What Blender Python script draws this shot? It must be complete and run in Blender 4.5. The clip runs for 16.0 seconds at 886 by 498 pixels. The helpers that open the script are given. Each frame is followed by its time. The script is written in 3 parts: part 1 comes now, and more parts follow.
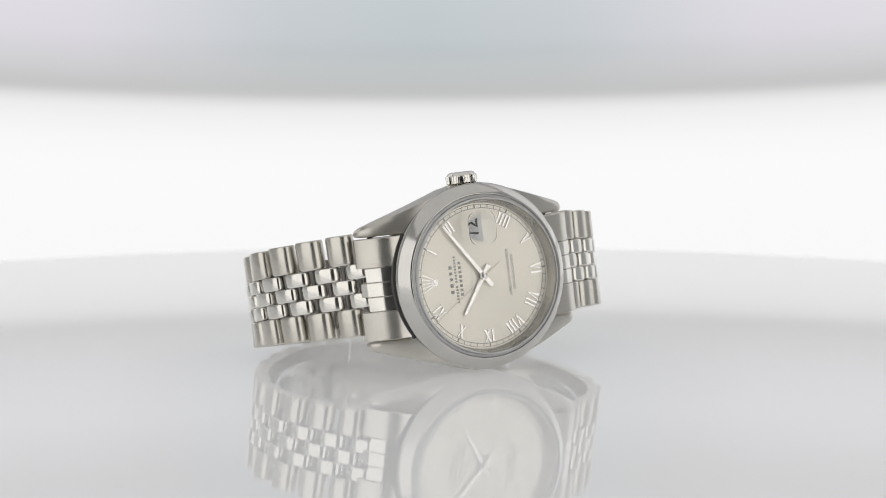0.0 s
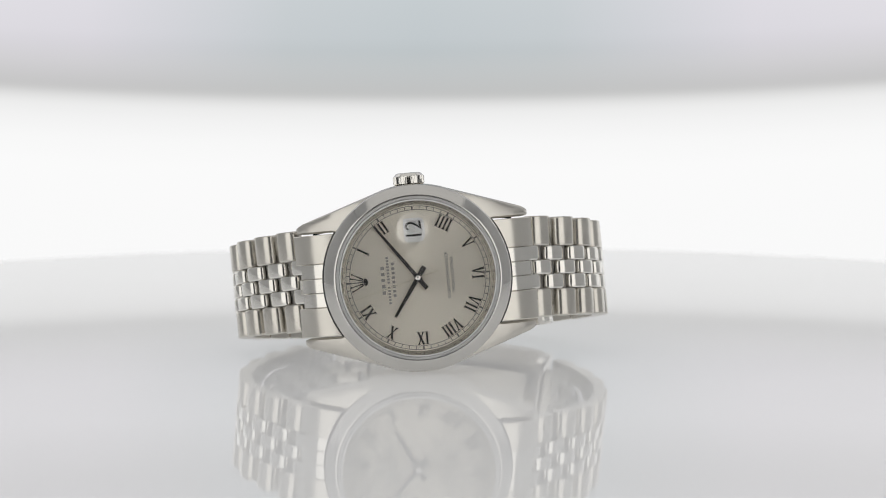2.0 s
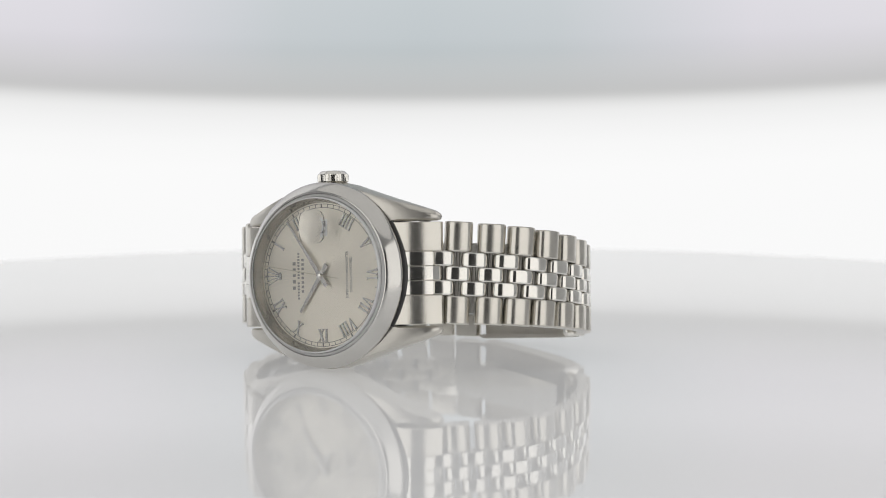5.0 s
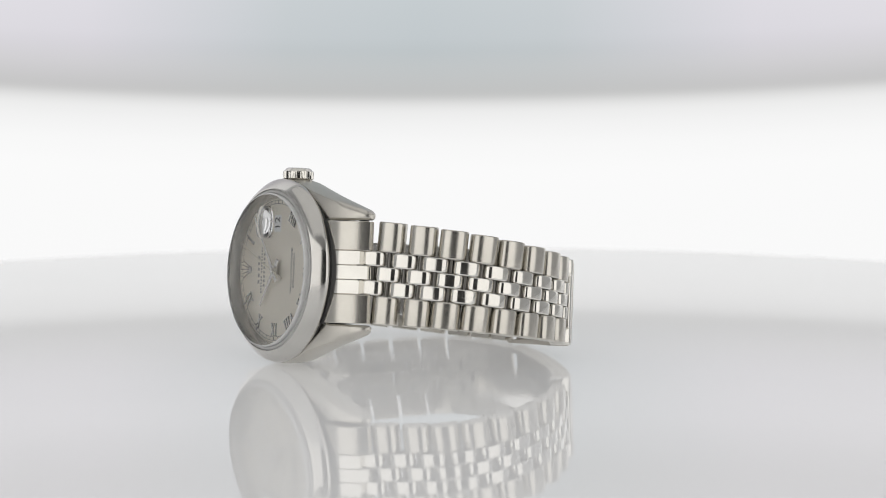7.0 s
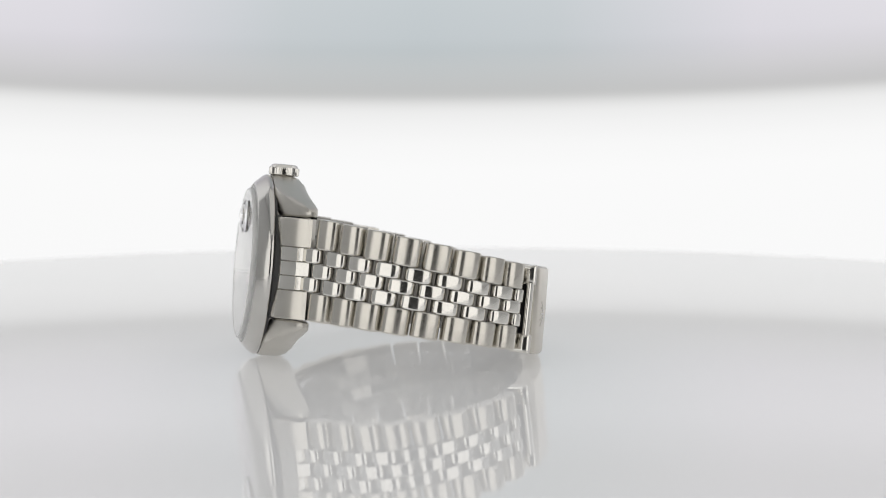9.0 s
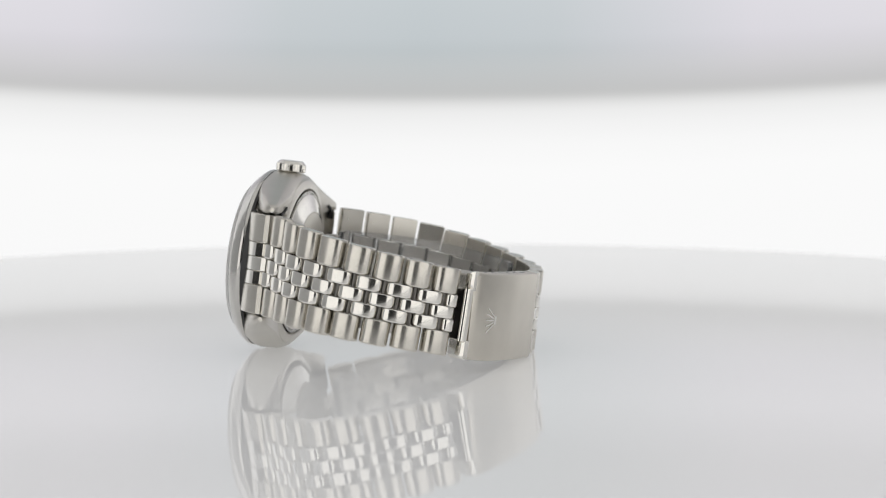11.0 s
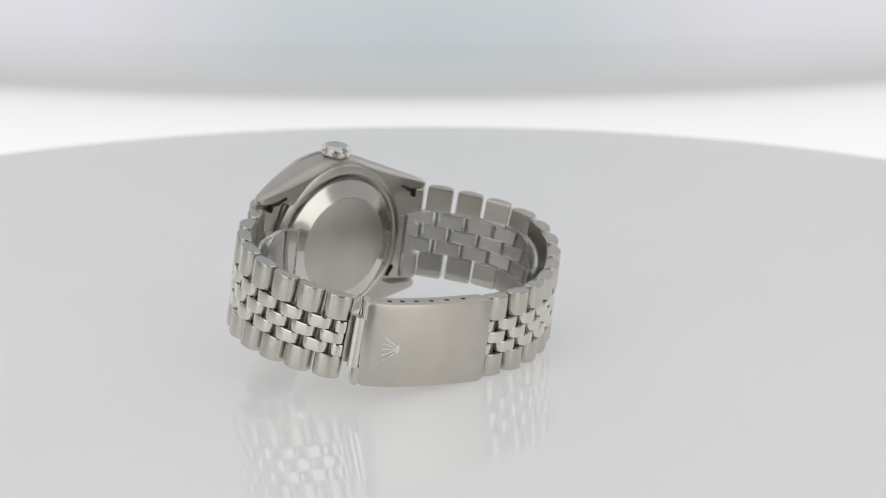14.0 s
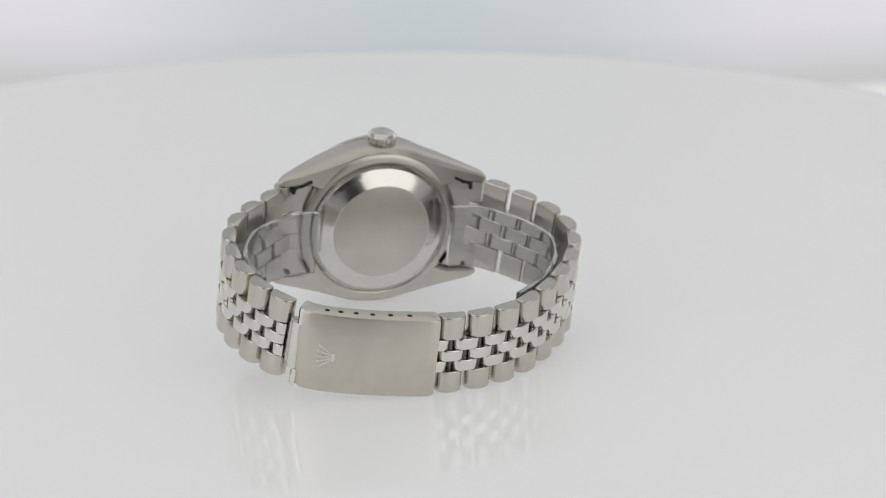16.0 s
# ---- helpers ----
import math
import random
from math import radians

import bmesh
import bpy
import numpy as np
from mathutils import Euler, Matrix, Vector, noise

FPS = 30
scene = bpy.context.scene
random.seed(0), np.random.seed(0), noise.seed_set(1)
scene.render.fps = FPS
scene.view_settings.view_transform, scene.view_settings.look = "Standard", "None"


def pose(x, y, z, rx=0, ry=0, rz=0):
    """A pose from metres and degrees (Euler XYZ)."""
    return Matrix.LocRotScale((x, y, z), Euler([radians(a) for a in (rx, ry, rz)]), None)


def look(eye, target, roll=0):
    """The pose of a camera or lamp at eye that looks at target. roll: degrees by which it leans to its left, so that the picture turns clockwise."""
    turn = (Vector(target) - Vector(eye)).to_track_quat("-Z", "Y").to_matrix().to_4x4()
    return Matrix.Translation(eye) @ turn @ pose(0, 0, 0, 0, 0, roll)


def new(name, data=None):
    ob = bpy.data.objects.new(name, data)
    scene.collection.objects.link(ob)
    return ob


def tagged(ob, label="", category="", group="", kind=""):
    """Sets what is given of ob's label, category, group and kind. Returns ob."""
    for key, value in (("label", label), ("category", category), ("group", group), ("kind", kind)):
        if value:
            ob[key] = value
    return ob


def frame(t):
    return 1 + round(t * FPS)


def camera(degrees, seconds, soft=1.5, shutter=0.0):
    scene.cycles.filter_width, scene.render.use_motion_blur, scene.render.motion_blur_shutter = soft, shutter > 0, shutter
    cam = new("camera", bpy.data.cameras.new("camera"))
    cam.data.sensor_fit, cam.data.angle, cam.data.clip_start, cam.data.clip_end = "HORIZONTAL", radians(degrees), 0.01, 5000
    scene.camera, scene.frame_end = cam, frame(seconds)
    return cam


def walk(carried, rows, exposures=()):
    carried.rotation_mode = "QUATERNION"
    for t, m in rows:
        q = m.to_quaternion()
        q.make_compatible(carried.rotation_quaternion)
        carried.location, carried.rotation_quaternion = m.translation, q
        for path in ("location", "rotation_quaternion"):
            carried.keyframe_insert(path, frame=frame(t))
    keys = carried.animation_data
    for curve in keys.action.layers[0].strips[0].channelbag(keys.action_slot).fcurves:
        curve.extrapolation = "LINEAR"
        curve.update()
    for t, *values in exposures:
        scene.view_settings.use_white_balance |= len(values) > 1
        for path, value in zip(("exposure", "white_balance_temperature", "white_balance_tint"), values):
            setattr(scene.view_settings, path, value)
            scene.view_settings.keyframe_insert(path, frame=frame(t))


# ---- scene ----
MM = 0.001
PITCH_DOWN = 5.9467

# ---- camera: stands still, looks slightly down on the turntable ----
cam = camera(16.667, 16.0, soft=0.95)
cam.data.dof.use_dof, cam.data.dof.focus_distance, cam.data.dof.aperture_fstop = True, 0.560, 29
EYE = Vector((0.00625, -0.58803, 0.08228))
AIM = EYE + Vector((0, math.cos(radians(PITCH_DOWN)), -math.sin(radians(PITCH_DOWN))))
CAM = look(EYE, AIM, -0.198)
walk(cam, [(0.0, CAM), (16.0, CAM)])

# ---- world and exposure ----
world = bpy.data.worlds.new("studio")
scene.world = world
world.use_nodes = True
world.node_tree.nodes["Background"].inputs[0].default_value = (0.9, 0.93, 1.0, 1)
world.node_tree.nodes["Background"].inputs[1].default_value = 0.05
scene.view_settings.exposure = 0.0


# ---- materials ----
def material(name):
    m = bpy.data.materials.new(name)
    m.use_nodes = True
    return m, m.node_tree.nodes, m.node_tree.links, m.node_tree.nodes["Principled BSDF"]


def ramp(nodes, links, src, stops, out=None):
    r = nodes.new("ShaderNodeValToRGB")
    els = r.color_ramp.elements
    els[0].position, els[0].color = stops[0][0], (*stops[0][1], 1)
    els[1].position, els[1].color = stops[-1][0], (*stops[-1][1], 1)
    for pos, col in stops[1:-1]:
        e = els.new(pos)
        e.color = (*col, 1)
    links.new(src, r.inputs[0])
    if out is not None:
        links.new(r.outputs[0], out)
    return r


def coords(nodes, links, scale):
    tc = nodes.new("ShaderNodeTexCoord")
    mp = nodes.new("ShaderNodeMapping")
    mp.inputs["Scale"].default_value = scale
    links.new(tc.outputs["Object"], mp.inputs[0])
    return mp.outputs[0]


def noise_tex(nodes, links, vec, scale, detail=3.0):
    n = nodes.new("ShaderNodeTexNoise")
    n.inputs["Scale"].default_value, n.inputs["Detail"].default_value = scale, detail
    links.new(vec, n.inputs["Vector"])
    return n.outputs[0]


def steel(name, base, rough, grain, stretch, depth, spread=0.06):
    """Stainless steel: a brushed grain stretched along one axis, soft stains, fine scratches."""
    m, nodes, links, b = material(name)
    b.inputs["Metallic"].default_value = 1.0
    v = coords(nodes, links, stretch)
    g = noise_tex(nodes, links, v, grain, 4)
    s = noise_tex(nodes, links, coords(nodes, links, (1, 1, 1)), 190, 2)
    ramp(nodes, links, s, [(0.3, [c * 0.93 for c in base]), (0.75, base)], b.inputs["Base Color"])
    mr = nodes.new("ShaderNodeMapRange")
    mr.inputs[3].default_value, mr.inputs[4].default_value = max(0.02, rough - spread), rough + spread
    links.new(g, mr.inputs[0])
    links.new(mr.outputs[0], b.inputs["Roughness"])
    bump = nodes.new("ShaderNodeBump")
    bump.inputs["Strength"].default_value, bump.inputs["Distance"].default_value = depth, 0.00002
    links.new(g, bump.inputs["Height"])
    links.new(bump.outputs[0], b.inputs["Normal"])
    return m


STEEL = (0.66, 0.635, 0.582)
M_BRUSH_X = steel("brushed_steel_links", (0.64, 0.615, 0.563), 0.25, 9000, (0.06, 1, 1), 0.004, 0.014)
M_BRUSH_Y = steel("brushed_steel_case", (0.61, 0.587, 0.54), 0.3, 9000, (1, 0.06, 1), 0.006, 0.02)
M_CLASP = steel("brushed_steel_clasp", (0.64, 0.608, 0.55), 0.36, 7000, (0.05, 1, 0.3), 0.02, 0.04)
M_POLISH = steel("polished_steel", (0.77, 0.752, 0.708), 0.12, 900, (1, 1, 1), 0.03, 0.03)
M_POLISH_WORN = steel("polished_steel_scratched", (0.77, 0.752, 0.708), 0.14, 1500, (1, 0.3, 1), 0.22, 0.05)
M_SATIN = steel("satin_steel_back", STEEL, 0.40, 1400, (1, 1, 1), 0.05)
M_INNER = steel("inner_steel", (0.62, 0.597, 0.55), 0.3, 1200, (1, 1, 1), 0.06)


def dial_silver():
    """Silver sunburst: fine rays round the centre."""
    m, nodes, links, b = material("sunburst_silver")
    b.inputs["Metallic"].default_value = 0.85
    tc = nodes.new("ShaderNodeTexCoord")
    grad = nodes.new("ShaderNodeTexGradient")
    grad.gradient_type = "RADIAL"
    links.new(tc.outputs["Object"], grad.inputs[0])
    w = nodes.new("ShaderNodeTexNoise")
    w.noise_dimensions = "1D"
    w.inputs["Scale"].default_value, w.inputs["Detail"].default_value = 220, 3
    links.new(grad.outputs[1], w.inputs["W"])
    ramp(nodes, links, w.outputs[0], [(0.3, (0.80, 0.756, 0.665)), (0.7, (0.85, 0.803, 0.706))], b.inputs["Base Color"])
    mr = nodes.new("ShaderNodeMapRange")
    mr.inputs[3].default_value, mr.inputs[4].default_value = 0.36, 0.46
    links.new(w.outputs[0], mr.inputs[0])
    links.new(mr.outputs[0], b.inputs["Roughness"])
    tan = nodes.new("ShaderNodeTangent")
    tan.direction_type, tan.axis = "RADIAL", "Z"
    links.new(tan.outputs[0], b.inputs["Tangent"])
    b.inputs["Anisotropic"].default_value = 0.7
    return m


M_DIAL = dial_silver()


def plain(name, col, rough=0.5, metal=0.0, var=0.06, scale=400):
    m, nodes, links, b = material(name)
    b.inputs["Metallic"].default_value, b.inputs["Roughness"].default_value = metal, rough
    s = noise_tex(nodes, links, coords(nodes, links, (1, 1, 1)), scale)
    ramp(nodes, links, s, [(0.3, [c * (1 - var) for c in col]), (0.7, [min(1, c * (1 + var)) for c in col])], b.inputs["Base Color"])
    return m


M_PRINT = plain("dark_grey_print", (0.17, 0.165, 0.155), 0.5)
# steel darkened to carry the shade in the gaps between links
M_PIN = plain("shaded_link_pin_steel", (0.2, 0.192, 0.18), 0.35, 1.0)
# black of the date print and of solids that stand for shade in openings
M_BLACK = plain("black_print_and_gap_shade", (0.012, 0.012, 0.012), 0.6)
# near-black that stands for the shade in the gaps round the bezel
M_GAP_SHADE = plain("gap_shade", (0.03, 0.03, 0.03), 0.45)
M_PRINT_LIGHT = plain("grey_print", (0.34, 0.328, 0.305), 0.5)
M_DATE = plain("white_date_disc", (0.85, 0.85, 0.84), 0.5)
# pale colour stands for the light that the steel second hand reflects
M_SECOND = plain("lit_steel_hand", (0.62, 0.575, 0.46), 0.4, 0.3)
M_SIDE_SHADE = plain("shaded_marker_side", (0.1, 0.095, 0.088), 0.4, 1.0)
M_HAND = plain("polished_hand_steel", (0.74, 0.72, 0.69), 0.10, 1.0)


def glass(name, rough=0.0, ior=1.5, tint=(1, 1, 1), clear=1.0):
    m, nodes, links, b = material(name)
    b.inputs["Transmission Weight"].default_value = clear
    b.inputs["Roughness"].default_value, b.inputs["IOR"].default_value = rough, ior
    b.inputs["Base Color"].default_value = (*tint, 1)
    return m


M_GLASS = glass("watch_crystal_glass", 0.0, 1.45)
M_CLEAR = glass("clear_plastic", 0.08, 1.28, (0.9, 0.9, 0.905), 0.93)


def acrylic():
    """Glossy white acrylic with faint dust and an added glow."""
    m, nodes, links, b = material("glossy_glowing_acrylic")
    v = coords(nodes, links, (1, 1, 1))
    s = noise_tex(nodes, links, v, 9, 2)
    ramp(nodes, links, s, [(0.3, (0.52, 0.523, 0.53)), (0.7, (0.55, 0.55, 0.553))], b.inputs["Base Color"])
    d = noise_tex(nodes, links, v, 1500, 2)
    mr = nodes.new("ShaderNodeMapRange")
    mr.inputs[3].default_value, mr.inputs[4].default_value = 0.008, 0.03
    links.new(d, mr.inputs[0])
    b.inputs["Roughness"].default_value = 0.5
    b.inputs["Specular IOR Level"].default_value = 0.0
    b.inputs["Coat Weight"].default_value, b.inputs["Coat IOR"].default_value = 1.0, 1.42
    links.new(mr.outputs[0], b.inputs["Coat Roughness"])
    # even glow added to brighten the plate, as if lit from below
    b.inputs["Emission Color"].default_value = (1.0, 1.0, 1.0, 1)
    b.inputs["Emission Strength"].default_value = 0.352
    return m


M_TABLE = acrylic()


def glow(name, col, strength):
    m = bpy.data.materials.new(name)
    m.use_nodes = True
    nodes, links = m.node_tree.nodes, m.node_tree.links
    nodes.clear()
    e = nodes.new("ShaderNodeEmission")
    e.inputs[0].default_value, e.inputs[1].default_value = (*col, 1), strength
    o = nodes.new("ShaderNodeOutputMaterial")
    links.new(e.outputs[0], o.inputs[0])
    return m, nodes, links, e


def backdrop_glow():
    """Back-lit diffuser as one flat wall: white below, a grey hem line, a pale curtain with a blue middle above, all
    painted into its glow.
    """
    m, nodes, links, e = glow("graded_wall_glow", (1, 1, 1), 1.0)
    tc = nodes.new("ShaderNodeTexCoord")
    sep = nodes.new("ShaderNodeSeparateXYZ")
    links.new(tc.outputs["Object"], sep.inputs[0])

    def calc(op, a, b, c=None):
        n = nodes.new("ShaderNodeMath")
        n.operation = op
        for i, v in enumerate((a, b, c)):
            if v is None:
                continue
            if isinstance(v, (int, float)):
                n.inputs[i].default_value = v
            else:
                links.new(v, n.inputs[i])
        return n.outputs[0]

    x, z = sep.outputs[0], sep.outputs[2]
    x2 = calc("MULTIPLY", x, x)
    # the painted hem of the curtain sags in the middle
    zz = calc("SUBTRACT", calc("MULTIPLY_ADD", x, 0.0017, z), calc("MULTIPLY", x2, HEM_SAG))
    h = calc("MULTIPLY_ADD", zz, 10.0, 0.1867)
    lower = ramp(nodes, links, h, HEM_GLOW)
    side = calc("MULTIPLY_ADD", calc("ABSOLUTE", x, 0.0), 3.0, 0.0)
    tint = ramp(nodes, links, side, SIDE_GLOW)
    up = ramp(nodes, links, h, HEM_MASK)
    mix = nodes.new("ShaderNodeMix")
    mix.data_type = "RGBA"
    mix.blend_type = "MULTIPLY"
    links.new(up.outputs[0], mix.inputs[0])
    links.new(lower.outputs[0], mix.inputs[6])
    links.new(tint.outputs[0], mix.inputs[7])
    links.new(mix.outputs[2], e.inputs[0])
    return m


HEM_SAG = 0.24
# glow by height; dims again above the view to darken what the table mirrors
HEM_GLOW = [(0.0, (0.95, 0.95, 0.95)), (0.30, (0.958, 0.958, 0.958)), (0.38, (0.935, 0.935, 0.935)), (0.44, (0.89, 0.89, 0.89)), (0.48, (0.84, 0.84, 0.838)), (0.503, (0.74, 0.74, 0.737)), (0.527, (0.575, 0.575, 0.57)),
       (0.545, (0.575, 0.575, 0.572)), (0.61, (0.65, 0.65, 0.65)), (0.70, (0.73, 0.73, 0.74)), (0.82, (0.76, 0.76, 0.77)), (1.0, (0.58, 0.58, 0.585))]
# glow by side; over-bright ends lie out of view, added for the dial's reflections
SIDE_GLOW = [(0.0, (0.74, 0.80, 0.82)), (0.12, (0.77, 0.82, 0.84)), (0.30, (0.97, 0.95, 1.0)), (0.45, (1.0, 0.98, 1.02)), (0.75, (1.5, 1.49, 1.5)), (1.0, (1.6, 1.6, 1.6))]
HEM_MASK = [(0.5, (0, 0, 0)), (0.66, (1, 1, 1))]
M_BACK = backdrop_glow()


# ---- mesh helpers ----
def mesh(name, verts, faces, mat, smooth=40):
    me = bpy.data.meshes.new(name)
    me.from_pydata([(v[0] * MM, v[1] * MM, v[2] * MM) for v in verts], [], faces)
    bm = bmesh.new()
    bm.from_mesh(me)
    bmesh.ops.recalc_face_normals(bm, faces=bm.faces)
    bm.to_mesh(me)
    bm.free()
    me.materials.append(mat)
    if smooth:
        for p in me.polygons:
            p.use_smooth = True
        me.set_sharp_from_angle(angle=radians(smooth))
    me.update()
    return me


def part(name, me, parent, label="", m=None):
    ob = new(name, me)
    ob.parent = parent
    if m is not None:
        ob.matrix_local = m
    if label:
        tagged(ob, label)
    return ob


def lathe(profile, seg=96, closed=False):
    """Turn a profile of (radius, z) round the z axis."""
    verts, faces, n = [], [], len(profile)
    for i in range(seg):
        a = 2 * math.pi * i / seg
        verts += [(r * math.cos(a), r * math.sin(a), z) for r, z in profile]
    for i in range(seg):
        j = (i + 1) % seg
        for k in range(n if closed else n - 1):
            l = (k + 1) % n
            faces.append((i * n + k, j * n + k, j * n + l, i * n + l))
    if not closed:
        for k, (r, z) in ((0, profile[0]), (n - 1, profile[-1])):
            if r > 1e-4:
                faces.append([i * n + k for i in range(seg)])
    return verts, faces


def prism(outline, z0, z1, base=0, bev=0.0):
    """Extrude an outline of (x, y) from z0 to z1, with its upper edge drawn in by bev."""
    n = len(outline)
    cx, cy = sum(p[0] for p in outline) / n, sum(p[1] for p in outline) / n
    v = [(x, y, z0) for x, y in outline]
    rings = [z0, z1] if not bev else [z0, z1 - bev, z1]
    for k, z in enumerate(rings[1:]):
        f = 1.0
        for x, y in outline:
            if bev and k == 1:
                d = math.hypot(x - cx, y - cy) or 1
                f = max(0.3, 1 - bev / d)
                v.append((cx + (x - cx) * f, cy + (y - cy) * f, z))
            else:
                v.append((x, y, z))
    f = [[base + i for i in range(n)][::-1], [base + (len(rings) - 1) * n + i for i in range(n)]]
    for k in range(len(rings) - 1):
        f += [(base + k * n + i, base + k * n + (i + 1) % n, base + (k + 1) * n + (i + 1) % n, base + (k + 1) * n + i) for i in range(n)]
    return v, f


def join(pieces):
    verts, faces = [], []
    for v, f in pieces:
        b = len(verts)
        verts += v
        faces += [[i + b for i in face] for face in f]
    return verts, faces


def loft(rings, caps=True):
    """Skin over rings of equally many points."""
    n, verts, faces = len(rings[0]), [p for r in rings for p in r], []
    for k in range(len(rings) - 1):
        faces += [(k * n + i, k * n + (i + 1) % n, (k + 1) * n + (i + 1) % n, (k + 1) * n + i) for i in range(n)]
    if caps:
        faces += [list(range(n))[::-1], [(len(rings) - 1) * n + i for i in range(n)]]
    return verts, faces


def turned(vf, angle, dx=0.0, dy=0.0):
    c, s = math.cos(angle), math.sin(angle)
    return [(x * c - y * s + dx, x * s + y * c + dy, z) for x, y, z in vf[0]], vf[1]


def bar(x0, y0, x1, y1, w, z0, z1, bev=0.0, w1=None):
    """A straight stroke from one point to another."""
    dx, dy = x1 - x0, y1 - y0
    d = math.hypot(dx, dy)
    nx, ny = -dy / d / 2, dx / d / 2
    w1 = w if w1 is None else w1
    return prism([(x0 - nx * w, y0 - ny * w), (x1 - nx * w1, y1 - ny * w1), (x1 + nx * w1, y1 + ny * w1), (x0 + nx * w, y0 + ny * w)], z0, z1, 0, bev)


# ---- light tent ----
def quad(name, pts, mat, kind="structure", label="", category="", thick=4.0):
    """A flat panel with thickness, from four corners in millimetres."""
    p = [Vector(q) for q in pts]
    n = (p[1] - p[0]).cross(p[3] - p[0]).normalized() * thick
    v = [tuple(q) for q in p] + [tuple(q - n) for q in p]
    f = [(0, 1, 2, 3), (7, 6, 5, 4), (0, 4, 5, 1), (1, 5, 6, 2), (2, 6, 7, 3), (3, 7, 4, 0)]
    ob = new(name, mesh(name, v, f, mat, 0))
    return tagged(ob, label, category, "", kind)


BACK_Y = 320
M_FABRIC = plain("white_tent_fabric", (0.62, 0.625, 0.63), 0.8, 0, 0.04, 60)
M_DARK = plain("grey_front_cloth", (0.05, 0.05, 0.05), 0.8, 0, 0.05, 60)
M_SOFT = glow("softbox_diffuser", (1.0, 0.985, 0.96), 1.2)[0]
M_TOP = glow("ceiling_diffuser", (1.0, 0.99, 0.97), 0.68)[0]


def light_tent():
    w, top, bot, front = 480, 520, -170, -900
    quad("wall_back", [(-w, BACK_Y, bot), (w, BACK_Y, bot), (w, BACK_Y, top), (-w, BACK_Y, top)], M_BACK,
         label="glowing white diffuser wall, grey hem and tints painted into the glow", category="backdrop")
    quad("wall_left", [(-w, front, bot), (-w, BACK_Y, bot), (-w, BACK_Y, top), (-w, front, top)], M_FABRIC, label="plain white fabric side wall of light tent", category="wall")
    quad("wall_right", [(w, BACK_Y, bot), (w, front, bot), (w, front, top), (w, BACK_Y, top)], M_FABRIC, label="plain white fabric side wall of light tent", category="wall")
    quad("wall_front", [(w, front, bot), (-w, front, bot), (-w, front, top), (w, front, top)], M_DARK, label="dim grey cloth wall of light tent", category="wall")
    quad("floor", [(-w, front, bot), (w, front, bot), (w, BACK_Y, bot), (-w, BACK_Y, bot)], M_FABRIC, label="plain white fabric floor of light tent", category="floor")
    quad("ceiling", [(-w, BACK_Y, top), (w, BACK_Y, top), (w, front, top), (-w, front, top)], M_FABRIC, label="plain white fabric ceiling of light tent", category="ceiling")
    quad("ceiling_light", [(-330, 250, top - 12), (330, 250, top - 12), (330, -500, top - 12), (-330, -500, top - 12)], M_TOP,
         label="large glowing white ceiling diffuser panel", category="light panel")
    for s in (-1, 1):
        pts = [(s * 180, -650, -60), (s * 440, -250, -60), (s * 440, -250, 420), (s * 180, -650, 420)]
        if s > 0:
            pts = [pts[1], pts[0], pts[3], pts[2]]
        quad("softbox_light", pts, M_SOFT, label="tall glowing white softbox diffuser panel", category="light panel")


light_tent()


# ---- turntable ----
RIM = 201.0
TOP = 0.9


def turntable():
    base = tagged(new("turntable"), "round glossy white acrylic turntable disc with an added glow", "turntable")
    prof = [(0, 0), (RIM - 9, 0), (RIM - 6, 0), (RIM - 3.5, 0), (RIM - 1.6, -0.5), (RIM - 0.5, -1.6), (RIM, -3.5), (RIM - 0.5, -8), (RIM - 2, -9.5), (RIM - 4, -10), (0, -10)]
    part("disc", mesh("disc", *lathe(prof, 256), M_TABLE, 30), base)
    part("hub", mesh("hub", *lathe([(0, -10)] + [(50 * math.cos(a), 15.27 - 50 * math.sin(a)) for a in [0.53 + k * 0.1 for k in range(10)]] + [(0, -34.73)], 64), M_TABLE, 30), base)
    return base


def pedestal():
    prof = [(0, -34.76), (20, -34.76), (30, -36), (34, -40), (34, -60), (24, -70), (24, -150), (90, -160), (94, -164), (94, -169.5), (0, -169.5)]
    # the stand shares the disc's added glow, though it is no lamp
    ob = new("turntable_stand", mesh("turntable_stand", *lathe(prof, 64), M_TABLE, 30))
    return tagged(ob, "plain white stand under the turntable", "stand", "", "structure")


table = turntable()
pedestal()

# ---- the watch: x towards three o'clock, y towards twelve, z out of the dial ----
AX_C = Vector((-0.11547, 0.05592, 0.99174))
AX_A = Vector((-0.89263, -0.44383, -0.07890))
AX_N = Vector((0.43575, -0.89436, 0.10115))
ORIGIN = Vector((14.094, -28.367, 18.981)) * MM
BASE = Matrix(((AX_C.x, AX_A.x, AX_N.x, ORIGIN.x), (AX_C.y, AX_A.y, AX_N.y, ORIGIN.y), (AX_C.z, AX_A.z, AX_N.z, ORIGIN.z), (0, 0, 0, 1)))
watch = tagged(new("wristwatch"), "stainless steel wristwatch with silver dial lying on its side", "wristwatch")
watch.matrix_basis = BASE
Z_DIAL = -1.6


